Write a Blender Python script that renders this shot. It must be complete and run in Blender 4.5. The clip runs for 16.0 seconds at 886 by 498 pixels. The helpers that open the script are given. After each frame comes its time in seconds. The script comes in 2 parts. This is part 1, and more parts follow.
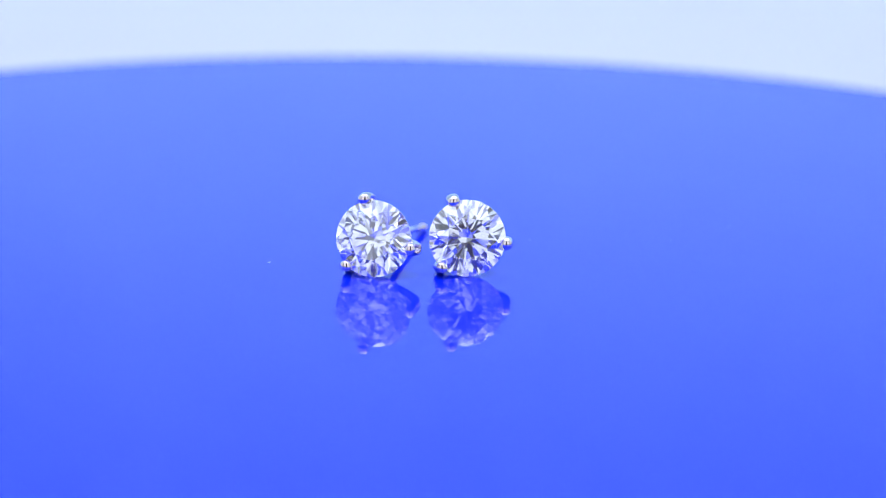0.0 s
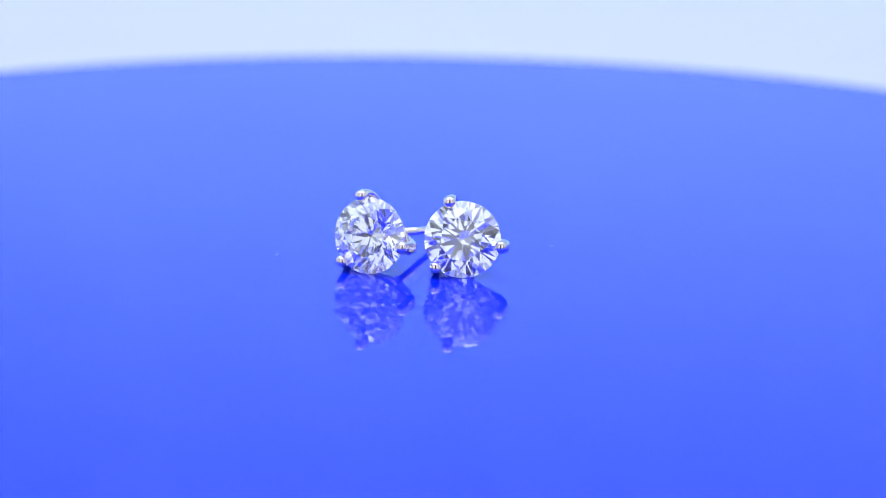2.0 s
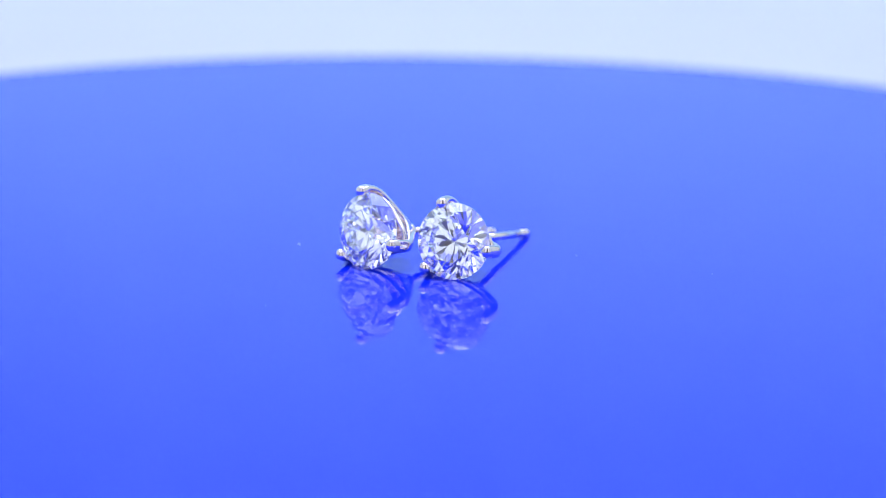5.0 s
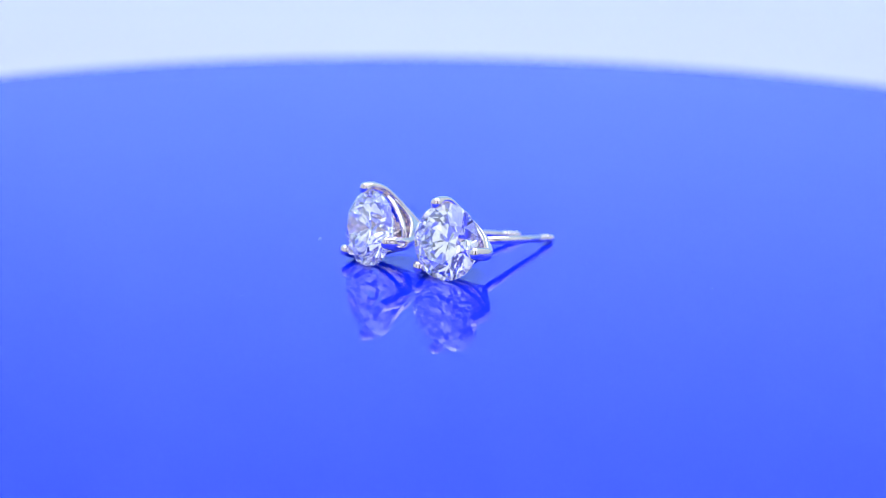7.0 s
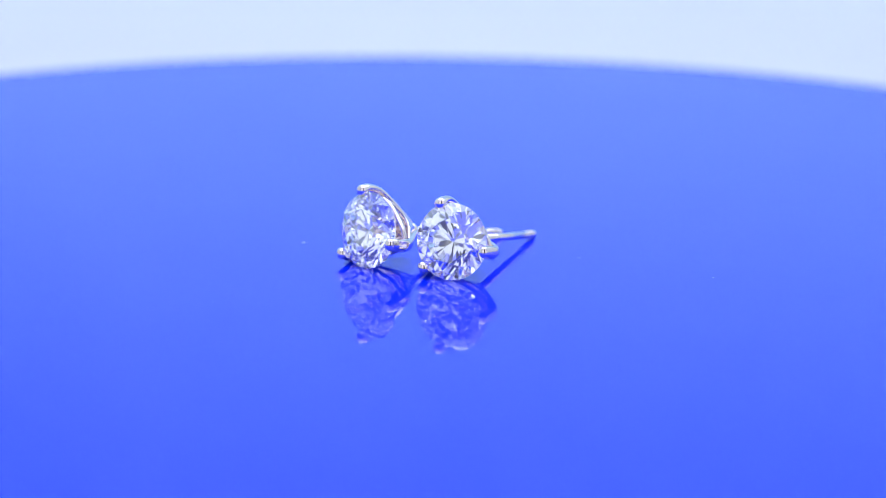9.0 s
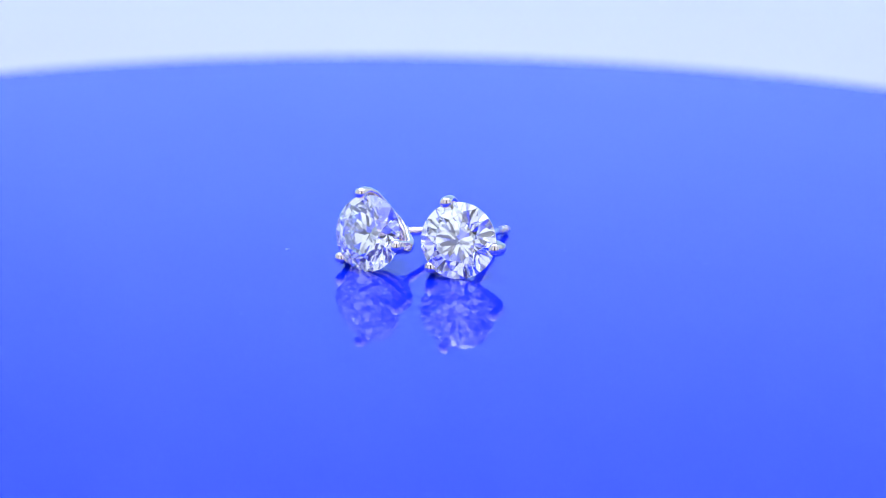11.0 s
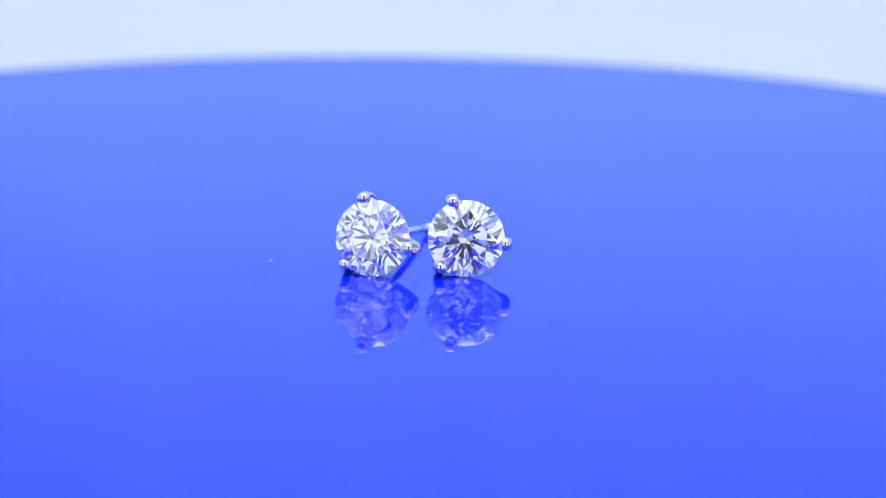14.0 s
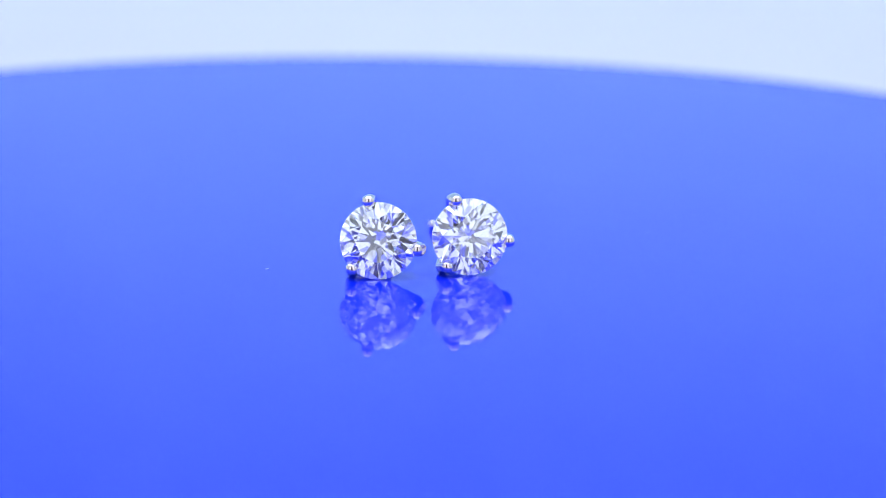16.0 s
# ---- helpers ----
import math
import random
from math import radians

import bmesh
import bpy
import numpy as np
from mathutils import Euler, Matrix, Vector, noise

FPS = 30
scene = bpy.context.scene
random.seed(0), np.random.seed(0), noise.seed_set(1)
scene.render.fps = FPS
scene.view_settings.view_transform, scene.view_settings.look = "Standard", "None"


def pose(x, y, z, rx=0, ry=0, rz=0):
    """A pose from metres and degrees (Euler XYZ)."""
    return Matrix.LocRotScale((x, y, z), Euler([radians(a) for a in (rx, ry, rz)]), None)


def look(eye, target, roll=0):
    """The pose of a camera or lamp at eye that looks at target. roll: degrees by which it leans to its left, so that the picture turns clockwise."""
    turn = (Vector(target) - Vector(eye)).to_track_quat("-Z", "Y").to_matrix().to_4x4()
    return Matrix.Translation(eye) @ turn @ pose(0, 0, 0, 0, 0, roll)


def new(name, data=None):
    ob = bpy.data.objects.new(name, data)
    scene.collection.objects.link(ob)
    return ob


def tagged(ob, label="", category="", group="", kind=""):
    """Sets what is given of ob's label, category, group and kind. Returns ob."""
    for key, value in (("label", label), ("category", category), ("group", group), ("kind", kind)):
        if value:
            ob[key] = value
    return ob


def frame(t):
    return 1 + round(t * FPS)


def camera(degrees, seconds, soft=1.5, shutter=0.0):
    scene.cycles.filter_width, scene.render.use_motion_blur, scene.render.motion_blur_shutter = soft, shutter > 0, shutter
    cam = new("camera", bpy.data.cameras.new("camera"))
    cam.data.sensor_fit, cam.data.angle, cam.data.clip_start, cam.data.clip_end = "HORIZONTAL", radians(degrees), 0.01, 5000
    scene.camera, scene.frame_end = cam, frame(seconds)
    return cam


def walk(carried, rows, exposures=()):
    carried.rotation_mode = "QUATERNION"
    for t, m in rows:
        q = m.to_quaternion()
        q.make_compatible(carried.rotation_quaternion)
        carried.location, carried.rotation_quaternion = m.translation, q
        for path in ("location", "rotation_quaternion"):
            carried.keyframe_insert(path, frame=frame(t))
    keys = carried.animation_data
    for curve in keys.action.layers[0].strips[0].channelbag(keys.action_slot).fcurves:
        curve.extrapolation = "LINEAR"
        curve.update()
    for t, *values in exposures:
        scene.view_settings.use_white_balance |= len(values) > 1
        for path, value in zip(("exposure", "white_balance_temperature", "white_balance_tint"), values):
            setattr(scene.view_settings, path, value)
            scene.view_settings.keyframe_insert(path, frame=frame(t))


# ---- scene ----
MM = 0.001
SECONDS = 16.0

# ---- camera: a long lens on a stand, it never moves ----
cam = camera(20.0, SECONDS, soft=0.8)
EYE = (0.0, -0.206824, 0.055759)
DOWN, ASIDE = radians(15.0881 - 0.4598), radians(0.2465)
AIM = (EYE[0] + math.sin(ASIDE) * math.cos(DOWN), EYE[1] + math.cos(ASIDE) * math.cos(DOWN), EYE[2] - math.sin(DOWN))
STAND = look(EYE, AIM, 0.9516)
cam.data.dof.use_dof = True
cam.data.dof.focus_distance = 0.2095
cam.data.dof.aperture_fstop = 23.0
scene.cycles.max_bounces, scene.cycles.transmission_bounces, scene.cycles.glossy_bounces = 32, 32, 24
walk(cam, [(0.0, STAND), (SECONDS, STAND)], exposures=[(0.0, 0.22), (SECONDS, 0.22)])

# ---- world and lamps: a white light tent with an unseen daylight panel and an added rear fill under its roof, and a softbox on each side of the lens ----
world = bpy.data.worlds.new("world")
scene.world = world
world.use_nodes = True
world.node_tree.nodes["Background"].inputs["Color"].default_value = (0.33, 0.32, 0.33, 1)
world.node_tree.nodes["Background"].inputs["Strength"].default_value = 0.13


def strip(name, x, y, z, length, width, watts, target, colour=(0.79, 0.92, 1.68)):
    data = bpy.data.lights.new(name, "AREA")
    data.shape, data.size, data.size_y = "RECTANGLE", length, width
    data.energy, data.color = watts, colour
    ob = new(name, data)
    ob.matrix_world = look((x, y, z), target)
    return ob


# assumed main light; no such panel is in view
strip("roof_panel", 0.0, -0.0175, 0.436, 0.58, 0.335, 0.96, (0.0, -0.0175, 0.0))
# added fill lamp: brightens the back cloth and the far end of the paper
strip("rear_fill", 0.0, 0.215, 0.426, 0.52, 0.09, 0.83, (0.0, 0.33, 0.0))
for side in (-1, 1):
    strip("softbox", side * 0.112, -0.184, 0.158, 0.145, 0.29, 0.088, (side * 0.112, 0.2, 0.158), (0.90, 1.00, 1.12))


# ---- materials ----
def material(name):
    m = bpy.data.materials.new(name)
    m.use_nodes = True
    return m, m.node_tree.nodes, m.node_tree.links, m.node_tree.nodes["Principled BSDF"]


def varied(name, low, high, rough, scale, metal=0.0, bump=0.0, bump_scale=0.0, rough_swing=0.0, ior=1.5, distance=0.0002):
    """A surface whose colour drifts between two tones, with fine relief and a roughness that wanders a little."""
    m, n, l, p = material(name)
    where = n.new("ShaderNodeTexCoord")
    big = n.new("ShaderNodeTexNoise")
    big.inputs["Scale"].default_value, big.inputs["Detail"].default_value = scale, 5
    l.new(where.outputs["Object"], big.inputs["Vector"])
    ramp = n.new("ShaderNodeValToRGB")
    ramp.color_ramp.elements[0].position, ramp.color_ramp.elements[1].position = 0.3, 0.7
    ramp.color_ramp.elements[0].color, ramp.color_ramp.elements[1].color = (*low, 1), (*high, 1)
    l.new(big.outputs["Fac"], ramp.inputs["Fac"])
    l.new(ramp.outputs["Color"], p.inputs["Base Color"])
    p.inputs["Roughness"].default_value, p.inputs["Metallic"].default_value, p.inputs["IOR"].default_value = rough, metal, ior
    if rough_swing:
        span = n.new("ShaderNodeMapRange")
        span.inputs["To Min"].default_value, span.inputs["To Max"].default_value = max(0.0, rough - rough_swing), rough + rough_swing
        l.new(big.outputs["Fac"], span.inputs["Value"])
        l.new(span.outputs["Result"], p.inputs["Roughness"])
    if bump:
        fine = n.new("ShaderNodeTexNoise")
        fine.inputs["Scale"].default_value, fine.inputs["Detail"].default_value = bump_scale, 4
        l.new(where.outputs["Object"], fine.inputs["Vector"])
        relief = n.new("ShaderNodeBump")
        relief.inputs["Strength"].default_value, relief.inputs["Distance"].default_value = bump, distance
        l.new(fine.outputs["Fac"], relief.inputs["Height"])
        l.new(relief.outputs["Normal"], p.inputs["Normal"])
    return m


def diamond_material():
    """Clear stone of index 2.42."""
    m, n, l, p = material("diamond")
    n.remove(p)
    g = n.new("ShaderNodeBsdfGlass")
    g.inputs["Color"].default_value, g.inputs["IOR"].default_value, g.inputs["Roughness"].default_value = (1, 1, 1, 1), 2.42, 0.0
    l.new(g.outputs[0], n["Material Output"].inputs["Surface"])
    return m


BLUE = varied("blue_acrylic", (0.002, 0.026, 0.92), (0.003, 0.030, 0.95), 0.0012, 30, bump=0.0015, bump_scale=40, rough_swing=0.001, ior=1.50, distance=0.00002)
FABRIC = varied("pale_fabric", (0.79, 0.81, 0.62), (0.83, 0.85, 0.66), 0.9, 9, bump=0.1, bump_scale=900)
FLAP = varied("greige_fabric", (0.34, 0.30, 0.27), (0.39, 0.35, 0.31), 0.9, 9, bump=0.1, bump_scale=900)
PAPER = varied("white_paper", (0.605, 0.578, 0.66), (0.63, 0.603, 0.68), 0.85, 12, bump=0.05, bump_scale=1500)
BACKING = varied("pale_blue_fabric", (0.355, 0.505, 0.55), (0.395, 0.545, 0.58), 0.9, 5, bump=0.1, bump_scale=700)
TABLE = varied("brown_table", (0.16, 0.11, 0.08), (0.22, 0.16, 0.11), 0.5, 6, bump=0.1, bump_scale=80)
GOLD = varied("white_gold", (0.85, 0.72, 0.645), (0.90, 0.78, 0.71), 0.06, 700, metal=1.0, bump=0.05, bump_scale=4000, rough_swing=0.03, distance=0.00001)
DUST = varied("dust", (0.30, 0.36, 0.60), (0.42, 0.48, 0.72), 0.9, 4000)
LINT = varied("blue_grey_lint", (0.03, 0.07, 0.50), (0.05, 0.10, 0.62), 0.8, 4000)
DIAMOND = diamond_material()


# ---- mesh helpers ----
def mesh_object(name, bm, mat, parent=None, label="", smooth=False):
    me = bpy.data.meshes.new(name)
    bmesh.ops.recalc_face_normals(bm, faces=bm.faces[:])
    bm.to_mesh(me)
    bm.free()
    me.materials.append(mat)
    if smooth:
        me.polygons.foreach_set("use_smooth", [True] * len(me.polygons))
    ob = new(name, me)
    ob.parent = parent
    if label:
        tagged(ob, label)
    return ob


def part(name, bm, mat, parent, label="", smooth=False):
    return mesh_object(name, bm, mat, parent, label, smooth)


def box(x0, x1, y0, y1, z0, z1):
    bm = bmesh.new()
    bmesh.ops.create_cube(bm, size=1.0, matrix=Matrix.Translation(((x0 + x1) / 2, (y0 + y1) / 2, (z0 + z1) / 2)) @ Matrix.Diagonal((x1 - x0, y1 - y0, z1 - z0, 1)))
    return bm


def turned(profile, steps=64):
    """A solid of revolution about z from (radius, height) pairs; a radius of 0 closes it with a point."""
    bm = bmesh.new()
    rings = []
    for r, z in profile:
        if r == 0:
            rings.append([bm.verts.new((0, 0, z))])
        else:
            rings.append([bm.verts.new((r * math.cos(2 * math.pi * i / steps), r * math.sin(2 * math.pi * i / steps), z)) for i in range(steps)])
    for a, b in zip(rings, rings[1:]):
        for i in range(steps):
            j = (i + 1) % steps
            corners = [a[i % len(a)], a[j % len(a)], b[j % len(b)], b[i % len(b)]]
            corners = list(dict.fromkeys(corners))
            if len(corners) > 2:
                bm.faces.new(corners)
    return bm


def tube(points, radius, sides=16):
    """A round wire along points."""
    bm = bmesh.new()
    pts = [Vector(p) for p in points]
    rings, side = [], None
    for i, p in enumerate(pts):
        way = (pts[min(i + 1, len(pts) - 1)] - pts[max(i - 1, 0)]).normalized()
        side = way.orthogonal() if side is None else side
        side = (side - way * side.dot(way)).normalized()
        other = way.cross(side)
        rings.append([bm.verts.new(p + radius * (math.cos(2 * math.pi * k / sides) * side + math.sin(2 * math.pi * k / sides) * other)) for k in range(sides)])
    for a, b in zip(rings, rings[1:]):
        for k in range(sides):
            j = (k + 1) % sides
            bm.faces.new((a[k], a[j], b[j], b[k]))
    bm.faces.new(rings[0])
    bm.faces.new(rings[-1])
    return bm


def spline(knots, steps):
    """Catmull-Rom through knots of any size."""
    ks = [np.array(k, float) for k in knots]
    ks = [2 * ks[0] - ks[1]] + ks + [2 * ks[-1] - ks[-2]]
    out = []
    for i in range(1, len(ks) - 2):
        a, b, c, d = ks[i - 1:i + 3]
        for s in range(steps):
            u = s / steps
            out.append(0.5 * (2 * b + (c - a) * u + (2 * a - 5 * b + 4 * c - d) * u * u + (3 * b - a - 3 * c + d) * u ** 3))
    out.append(ks[-2])
    return out


# ---- the setting: white paper on a table in a dim room, inside an unseen tent built to shape the light ----
def sweep():
    """Paper laid on the table, 1 mm thick."""
    line = [(y, 0.0) for y in np.linspace(-0.189, 0.334, 14)]
    bm = bmesh.new()
    rows = []
    for i, (y, z) in enumerate(line):
        a, b = line[max(0, i - 1)], line[min(len(line) - 1, i + 1)]
        w = Vector((0, b[0] - a[0], b[1] - a[1])).normalized()
        n = Vector((0, w.z, -w.y)) * 0.001
        rows.append([bm.verts.new((x, y + d.y, z - DISC_THICK + d.z)) for x, d in ((-0.30, Vector()), (0.30, Vector()), (0.30, n), (-0.30, n))])
    for a, b in zip(rows, rows[1:]):
        for k in range(4):
            bm.faces.new((a[k], a[(k + 1) % 4], b[(k + 1) % 4], b[k]))
    bm.faces.new(rows[0])
    bm.faces.new(rows[-1])
    return tagged(mesh_object("backdrop", bm, PAPER), "smooth white paper sheet under the blue disc", "backdrop", kind="structure")


def folds():
    """The tent's unseen back, added to grade the disc's reflection: cloth that hangs in soft upright folds and sweeps
    forward where it meets the table.
    """
    bm = bmesh.new()
    heights = (-0.005, 0.0, *(0.16 * (k / 24) ** 1.6 for k in range(1, 25)), 0.22, 0.32, 0.44)
    rows = []
    for i in range(97):
        x = -0.301 + 0.602 * i / 96
        fold = 0.0045 * math.sin(2 * math.pi * x / 0.17 + 0.4) + 0.002 * math.sin(2 * math.pi * x / 0.061)
        face = [(0.343 - 0.13 * (1 - min(1.0, max(0.0, z) / 0.16)) ** 2.6 + fold * min(1.0, max(0.0, z) / 0.06), z) for z in heights]
        rows.append([bm.verts.new((x, y, z)) for y, z in face] + [bm.verts.new((x, y + 0.002, z - 0.001)) for y, z in reversed(face)])
    count = len(rows[0])
    for a, b in zip(rows, rows[1:]):
        for k in range(count):
            bm.faces.new((a[k], a[(k + 1) % count], b[(k + 1) % count], b[k]))
    bm.faces.new(rows[0])
    bm.faces.new(rows[-1])
    return bm


DISC_THICK = 0.005
sweep()
for name, bm, mat, label in (
        ("wall_left", box(-0.306, -0.302, -0.19, 0.35, -0.005, 0.44), FABRIC, "cream-white fabric side of the light tent"),
        ("wall_right", box(0.302, 0.306, -0.19, 0.35, -0.005, 0.44), FABRIC, "cream-white fabric side of the light tent"),
        ("wall_back", folds(), BACKING, "unseen pale grey-blue fabric back, shaped for the reflection in the disc"),
        ("ceiling", box(-0.306, 0.306, -0.194, 0.35, 0.441, 0.445), FABRIC, "cream-white fabric roof of the light tent"),
        # unseen flaps: slit and darker tone set what stones and prongs reflect
        ("wall_front_left", box(-0.306, -0.042, -0.194, -0.190, -0.005, 0.44), FLAP, "grey-beige fabric front flap of the light tent"),
        ("wall_front_right", box(0.042, 0.306, -0.194, -0.190, -0.005, 0.44), FLAP, "grey-beige fabric front flap of the light tent"),
        ("floor", box(-0.45, 0.45, -0.42, 0.42, -0.035, -0.0065), TABLE, "brown table surface under the white paper")):
    tagged(mesh_object(name, bm, mat, smooth=name == "wall_back"), label, name.split("_")[0], kind="structure")


# ---- the turning disc, set a little off the axis on which it turns ----
DISC_CENTRE, DISC_RADIUS = (-2.5998 * MM, 8.1852 * MM), 93.60 * MM


def turntable():
    disc = new("turntable")
    r, h, c = DISC_RADIUS, DISC_THICK, 0.0006
    profile = [(0, -h), (r - c, -h), (r, -h + c)]
    profile += [(r - c + c * math.cos(a), -c + c * math.sin(a)) for a in np.linspace(0, math.pi / 2, 6)]
    profile += [(0, 0)]
    bm = turned(profile, 256)
    bmesh.ops.translate(bm, verts=bm.verts[:], vec=(*DISC_CENTRE, 0))
    part("disc", bm, BLUE, disc, "glossy blue acrylic disc")
    return tagged(disc, "glossy royal-blue acrylic disc turning slowly on white paper", "turntable")


def speck(disc, x, y, long, wide, turn, mat):
    """A crumb of dust: a low, uneven pebble."""
    bm = bmesh.new()
    bmesh.ops.create_icosphere(bm, subdivisions=2, radius=1.0)
    for v in bm.verts:
        v.co *= 1 + 0.35 * noise.noise(v.co * 1.7 + Vector((x, y, 3)))
        v.co = Vector((v.co.x * long / 2, v.co.y * wide / 2, (v.co.z * 0.3 + 0.2) * min(long, wide))) * MM
    bmesh.ops.transform(bm, matrix=pose(x * MM, y * MM, 0, 0, 0, turn), verts=bm.verts[:])
    return part("dust_speck", bm, mat, disc, "pale grain of dust" if mat == DUST else "blue-grey grain of lint")


# ---- the earrings ----
GIRDLE, BAND = 3.25, 0.20        # stone radius and girdle thickness, mm


def brilliant(seed):
    """Round brilliant cut: a round blank on which each facet is ground in turn: table, 8 stars, 8 kites, 16 upper halves, 16 lower halves, 8 pavilion mains.
    Each facet lies a few hundredths of a millimetre off its ideal place, as in any hand-polished stone."""
    R, rt, up, lo, g = GIRDLE, 0.56 * GIRDLE, math.tan(radians(34.5)), math.tan(radians(40.8)), BAND / 2
    hc = g + (R - rt) * up
    c = math.cos(math.pi / 8)
    rs = rt * c + 0.52 * (R - rt * c)
    zs = hc - (rs * c - rt) * up
    rl = 0.19 * R
    zl = -g - (R - rl * c) * lo
    dice = random.Random(seed)

    def at(radius, z, step):
        return Vector((radius * math.cos(step * math.pi / 8), radius * math.sin(step * math.pi / 8), z))

    culet, cuts = Vector((0, 0, -g - R * lo)), [(Vector((0, 0, hc)), Vector((0, 0, 1)))]

    def facet(p, q, r):
        n = (q - p).cross(r - p).normalized()
        middle = (p + q + r) / 3
        n = n if n.dot(middle) > 0 else -n
        n = (n + Vector([dice.uniform(-0.007, 0.007) for _ in range(3)])).normalized()
        cuts.append((middle, n))

    for k in range(8):
        i = 2 * k
        facet(at(rt, hc, i), at(rs, zs, i + 1), at(rs, zs, i - 1))
        facet(at(rt, hc, i), at(rs, zs, i + 1), at(rt, hc, i + 2))
        facet(culet, at(rl, zl, i + 1), at(rl, zl, i - 1))
        for j in (i, i + 1):
            facet(at(rs, zs, i + 1), at(R, g, j), at(R, g, j + 1))
            facet(at(rl, zl, i + 1), at(R, -g, j), at(R, -g, j + 1))
    bm = turned([(0, culet.z - 0.3), (R, culet.z - 0.3), (R, hc + 0.3), (0, hc + 0.3)], 96)
    bmesh.ops.recalc_face_normals(bm, faces=bm.faces[:])
    for point, way in cuts:
        cut = bmesh.ops.bisect_plane(bm, geom=bm.verts[:] + bm.edges[:] + bm.faces[:], dist=1e-5, plane_co=point, plane_no=way, clear_outer=True)
        rim = [e for e in cut["geom_cut"] if isinstance(e, bmesh.types.BMEdge) and e.is_boundary]
        if len(rim) > 2:
            bmesh.ops.edgeloop_fill(bm, edges=rim)
    bmesh.ops.scale(bm, vec=(MM, MM, MM), verts=bm.verts[:])
    return bm


def bar(line, sides=20):
    """A bar that runs in the x-z plane, with an oval section: rows of radius, height, half thickness in that plane and half width across it."""
    bm = bmesh.new()
    rings = []
    for i, (r, z, thick, wide) in enumerate(line):
        before, after = line[max(0, i - 1)], line[min(len(line) - 1, i + 1)]
        out = Vector((after[1] - before[1], 0, before[0] - after[0])).normalized()
        rings.append([bm.verts.new((Vector((r, 0, z)) + out * thick * math.cos(a) + Vector((0, wide * math.sin(a), 0))) * MM) for a in np.linspace(0, 2 * math.pi, sides, endpoint=False)])
    for one, two in zip(rings, rings[1:]):
        for k in range(sides):
            j = (k + 1) % sides
            bm.faces.new((one[k], one[j], two[j], two[k]))
    bm.faces.new(rings[0])
    bm.faces.new(rings[-1])
    return bm


def claw(rb, hb, bulge):
    """One prong in the x-z plane: a flattened bar that rises from the cup, bows out past the girdle by its own bulge and hooks over it."""
    knots = [(0.55, -5.2, 0.30, 0.36), (1.36, -4.2, 0.31, 0.40), (2.36 + 0.2 * bulge, -2.95, 0.32 + 0.2 * bulge, 0.46), (3.20 + 0.7 * bulge, -1.70, 0.33 + 0.35 * bulge, 0.53), (3.50 + bulge, -0.85, 0.34 + 0.4 * bulge, 0.57),
             (rb + 0.17 + 0.5 * bulge, -0.10, 0.37 + 0.2 * bulge, 0.57), (rb + 0.10, hb - 0.28, 0.42, 0.56), (rb, hb, 0.44, 0.52)]
    return bar(spline(knots, 5))


def bead(rb, hb):
    bm = bmesh.new()
    bmesh.ops.create_uvsphere(bm, u_segments=28, v_segments=18, radius=0.53 * MM)
    for v in bm.verts:
        v.co.x, v.co.z = v.co.x * 0.90, v.co.z * 0.76
    bmesh.ops.translate(bm, verts=bm.verts[:], vec=(rb * MM, 0, hb * MM))
    return bm


def cup(angles):
    """The cone from which the prongs grow, cut out in a rounded notch between each two of them, with a thick rolled rim."""
    bm = bmesh.new()
    steps, levels, thick = 96, 7, 0.22
    rows = []
    for i in range(steps):
        a = 2 * math.pi * i / steps
        gap = min(abs((a - radians(b) + math.pi) % (2 * math.pi) - math.pi) for b in angles) / (math.pi / 3)
        top = -2.10 - 1.30 * (1 - (1 - min(1.0, gap)) ** 2.2)
        pinch = 0.30 * math.sin(min(1.0, gap) * math.pi / 2) ** 1.3
        column = []
        for k in range(levels):
            z = -5.2 + (top + 5.2) * k / (levels - 1)
            r = (0.60 + (z + 5.2) * 0.77) * (1 - pinch * (z + 5.2) / 3)
            column.append((r, z))
        r, z = column[-1]
        rim = [(r + 0.02 - thick / 2 + thick / 2 * math.cos(b), z + thick / 2 * math.sin(b)) for b in (0.5, 1.05, 1.57, 2.1, 2.65)]
        outline = [(r + 0.02, z) for r, z in column] + rim + [(r + 0.02 - thick, z) for r, z in reversed(column)]
        rows.append([bm.verts.new((r * MM * math.cos(a), r * MM * math.sin(a), z * MM)) for r, z in outline])
    for i in range(steps):
        one, two = rows[i], rows[(i + 1) % steps]
        for k in range(len(one)):
            j = (k + 1) % len(one)
            bm.faces.new((one[k], two[k], two[j], one[j]))
    return bm


def gallery(angles):
    """The wire behind the stone that ties the prongs together and draws in towards the pavilion between each two of them."""
    bm = bmesh.new()
    steps, sides, rings = 96, 12, []
    for i in range(steps):
        a = 2 * math.pi * i / steps
        gap = min(abs((a - radians(b) + math.pi) % (2 * math.pi) - math.pi) for b in angles) / (math.pi / 3)
        pull = math.sin(min(1.0, gap) * math.pi / 2) ** 1.2
        r, z = 2.88 - 0.85 * pull, -1.62 - 0.22 * pull
        ring = [(r + 0.20 * math.cos(b), z + 0.25 * math.sin(b)) for b in np.linspace(0, 2 * math.pi, sides, endpoint=False)]
        rings.append([bm.verts.new((p * MM * math.cos(a), p * MM * math.sin(a), q * MM)) for p, q in ring])
    for i in range(steps):
        one, two = rings[i], rings[(i + 1) % steps]
        for k in range(sides):
            j = (k + 1) % sides
            bm.faces.new((one[k], two[k], two[j], one[j]))
    return bm


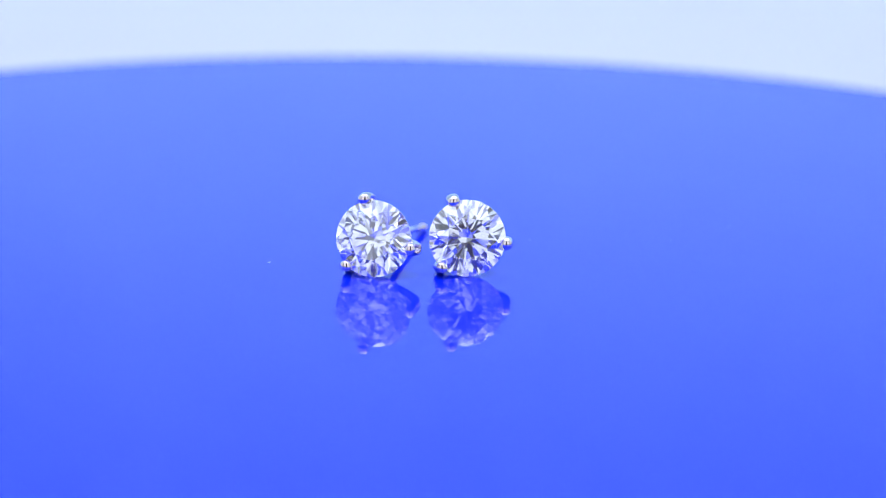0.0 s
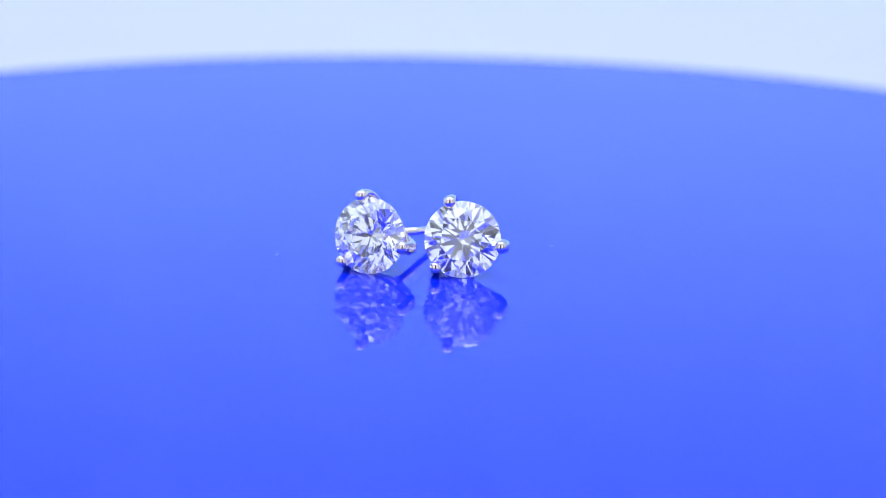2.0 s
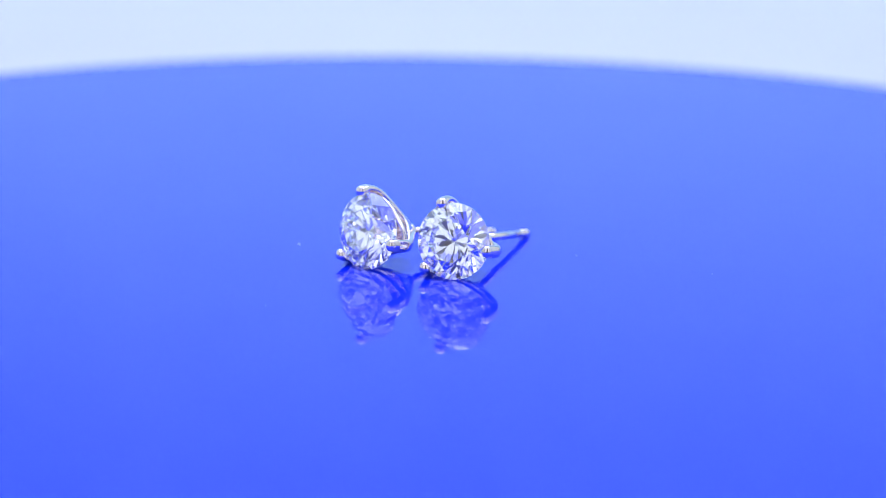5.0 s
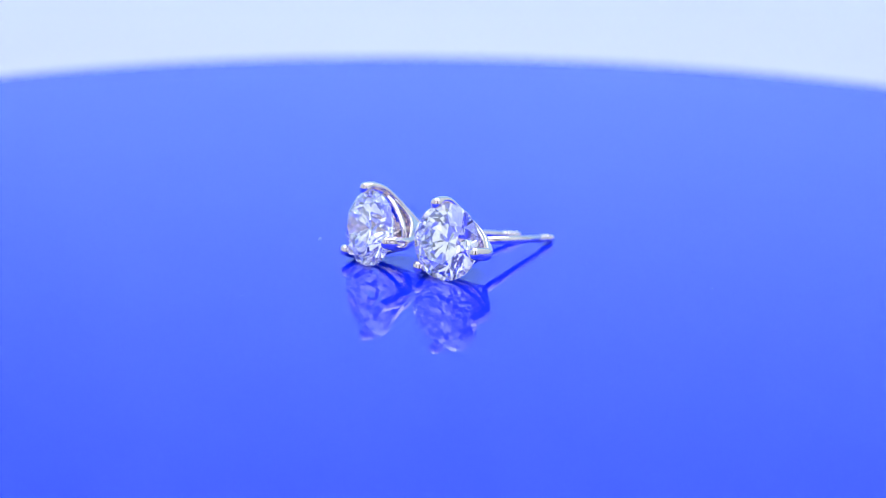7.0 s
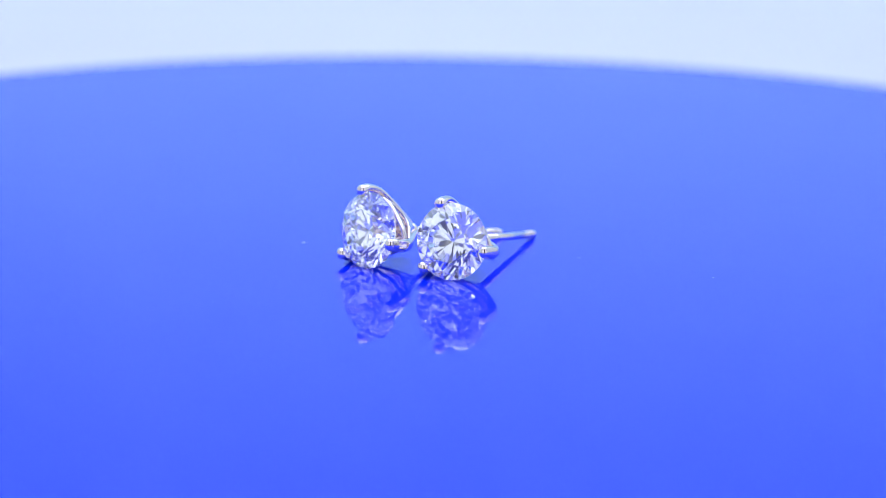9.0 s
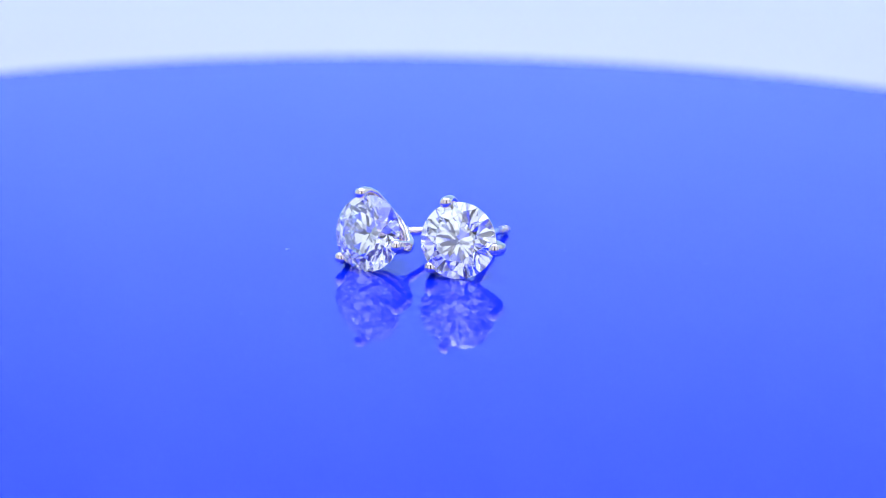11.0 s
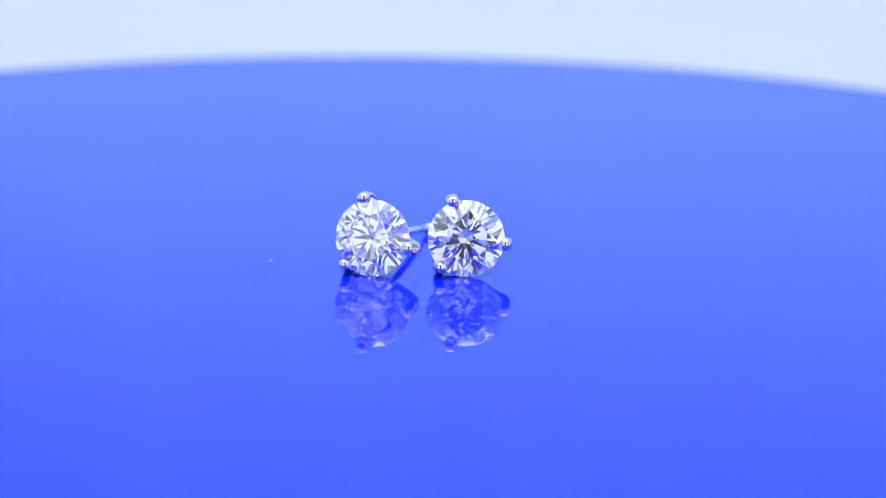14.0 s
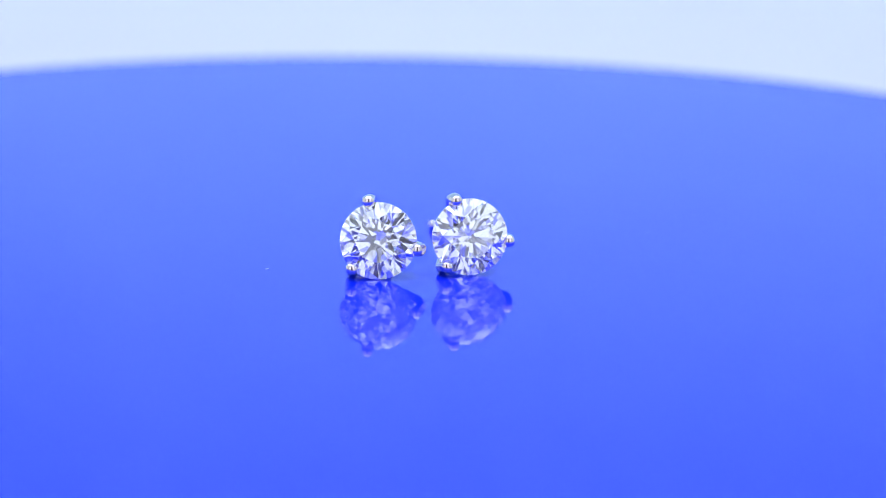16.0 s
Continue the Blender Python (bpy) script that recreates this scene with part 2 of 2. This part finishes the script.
def earring(prongs, twist, length, lean, seed, label):
    """prongs: the angle, radius and height of each prong tip round the stone, and how far the prong bows out; lean: the turn of the post off the stone's axis."""
    top = new("stud_earring")
    stone = part("diamond", brilliant(seed), DIAMOND, top, "clear round brilliant-cut diamond")
    stone.rotation_euler = (0, 0, radians(twist))
    for angle, rb, hb, bulge in prongs:
        arm = part("prong", claw(rb, hb, bulge), GOLD, top, "polished white gold prong", True)
        arm.rotation_euler = (0, 0, radians(angle))
        part("prong_tip", bead(rb, hb), GOLD, arm, "", True)
    part("basket", cup([q[0] for q in prongs]), GOLD, top, "white gold cone with openings between the prongs", True)
    part("gallery_ring", gallery([q[0] for q in prongs]), GOLD, top, "three-cornered white gold wire joining the prongs", True)
    collet = [(0, -4.9), (0.70, -4.95), (0.76, -5.15), (0.66, -5.45), (0.48, -5.75), (0.36, -5.9), (0, -5.92)]
    part("collet", turned([(r * MM, z * MM) for r, z in collet], 40), GOLD, top, "small white gold cone at the end of the post", True)
    r, end = 0.34, -length
    rod = [(0, 0), (r, 0), (r, end + 2.35), (r - 0.05, end + 2.27), (r - 0.05, end + 2.05), (r, end + 1.95), (r, end + 0.30), (r - 0.02, end + 0.12), (r - 0.08, end + 0.03), (r - 0.16, end), (0, end)]
    post = part("post", turned([(a * MM, z * MM) for a, z in rod], 32), GOLD, top, "straight white gold post", True)
    post.location, post.rotation_euler = (0, 0, -5.2 * MM), (radians(lean[0]), radians(lean[1]), 0)
    coil = [((r - 0.015) * MM * math.cos(a), (r - 0.015) * MM * math.sin(a), (end + 0.45 + 1.45 * a / 44) * MM) for a in np.linspace(0, 44, 170)]
    part("thread", tube(coil, 0.045 * MM, 6), GOLD, post, "fine screw thread near the tip", True)
    return tagged(top, label, "earring", "pair of stud earrings")


def resting(x, y, heading, tilt):
    """The pose of an earring that lies on its girdle and on the tip of its post."""
    h = GIRDLE * math.cos(radians(tilt)) + 0.5 * BAND * math.sin(radians(tilt))
    return pose(x * MM, y * MM, h * MM, 0, 0, heading) @ pose(0, 0, 0, 90 - tilt)


table = turntable()
PAIR = [
    (earring([(105.04, 3.42, 0.50, 0.03), (-10.6, 3.40, 0.62, 0.16), (229.07, 3.20, 0.66, 0.08)], 4.0, 11.30, (0.05, -2.00), 3,
             "white gold stud earring with round diamond, resting on blue disc"), resting(-4.9589, -2.4353, -13.668, 10.15)),
    (earring([(110.97, 3.33, 0.44, 0.05), (-7.95, 3.31, 0.53, 0.11), (228.88, 3.25, 0.59, 0.08)], 17.0, 11.25, (0.12, -0.65), 8,
             "white gold stud earring with three-prong round diamond on blue disc"), resting(2.9100, -1.7537, 3.772, 10.25)),
]
speck(table, -13.97, 1.25, 0.27, 0.11, 20, DUST)
for x, y, long, turn, mat in ((27.09, 16.66, 0.07, 40, DUST), (-9.44, -18.73, 0.11, 10, LINT), (4.58, 9.40, 0.07, 0, DUST), (-6.12, -16.99, 0.11, 70, LINT), (21.21, 10.91, 0.14, 15, LINT)):
    speck(table, x, y, long, long * 0.6, turn, mat)
speck(table, 8.69, 10.38, 0.20, 0.10, 25, LINT)


# ---- what moves: the disc turns one way, then back the same way ----
RATE, BACK = 5.5844, 7.25


def turned_by(t):
    return pose(0, 0, 0, 0, 0, -RATE * min(t, 2 * BACK - t))


def motions():
    times = sorted({round(0.5 * i, 2) for i in range(33)} | {7.1, 7.2, 7.3, 7.4})
    walk(table, [(t, turned_by(t)) for t in times])
    for ob, rest in PAIR:
        walk(ob, [(t, turned_by(t) @ rest) for t in times])


motions()
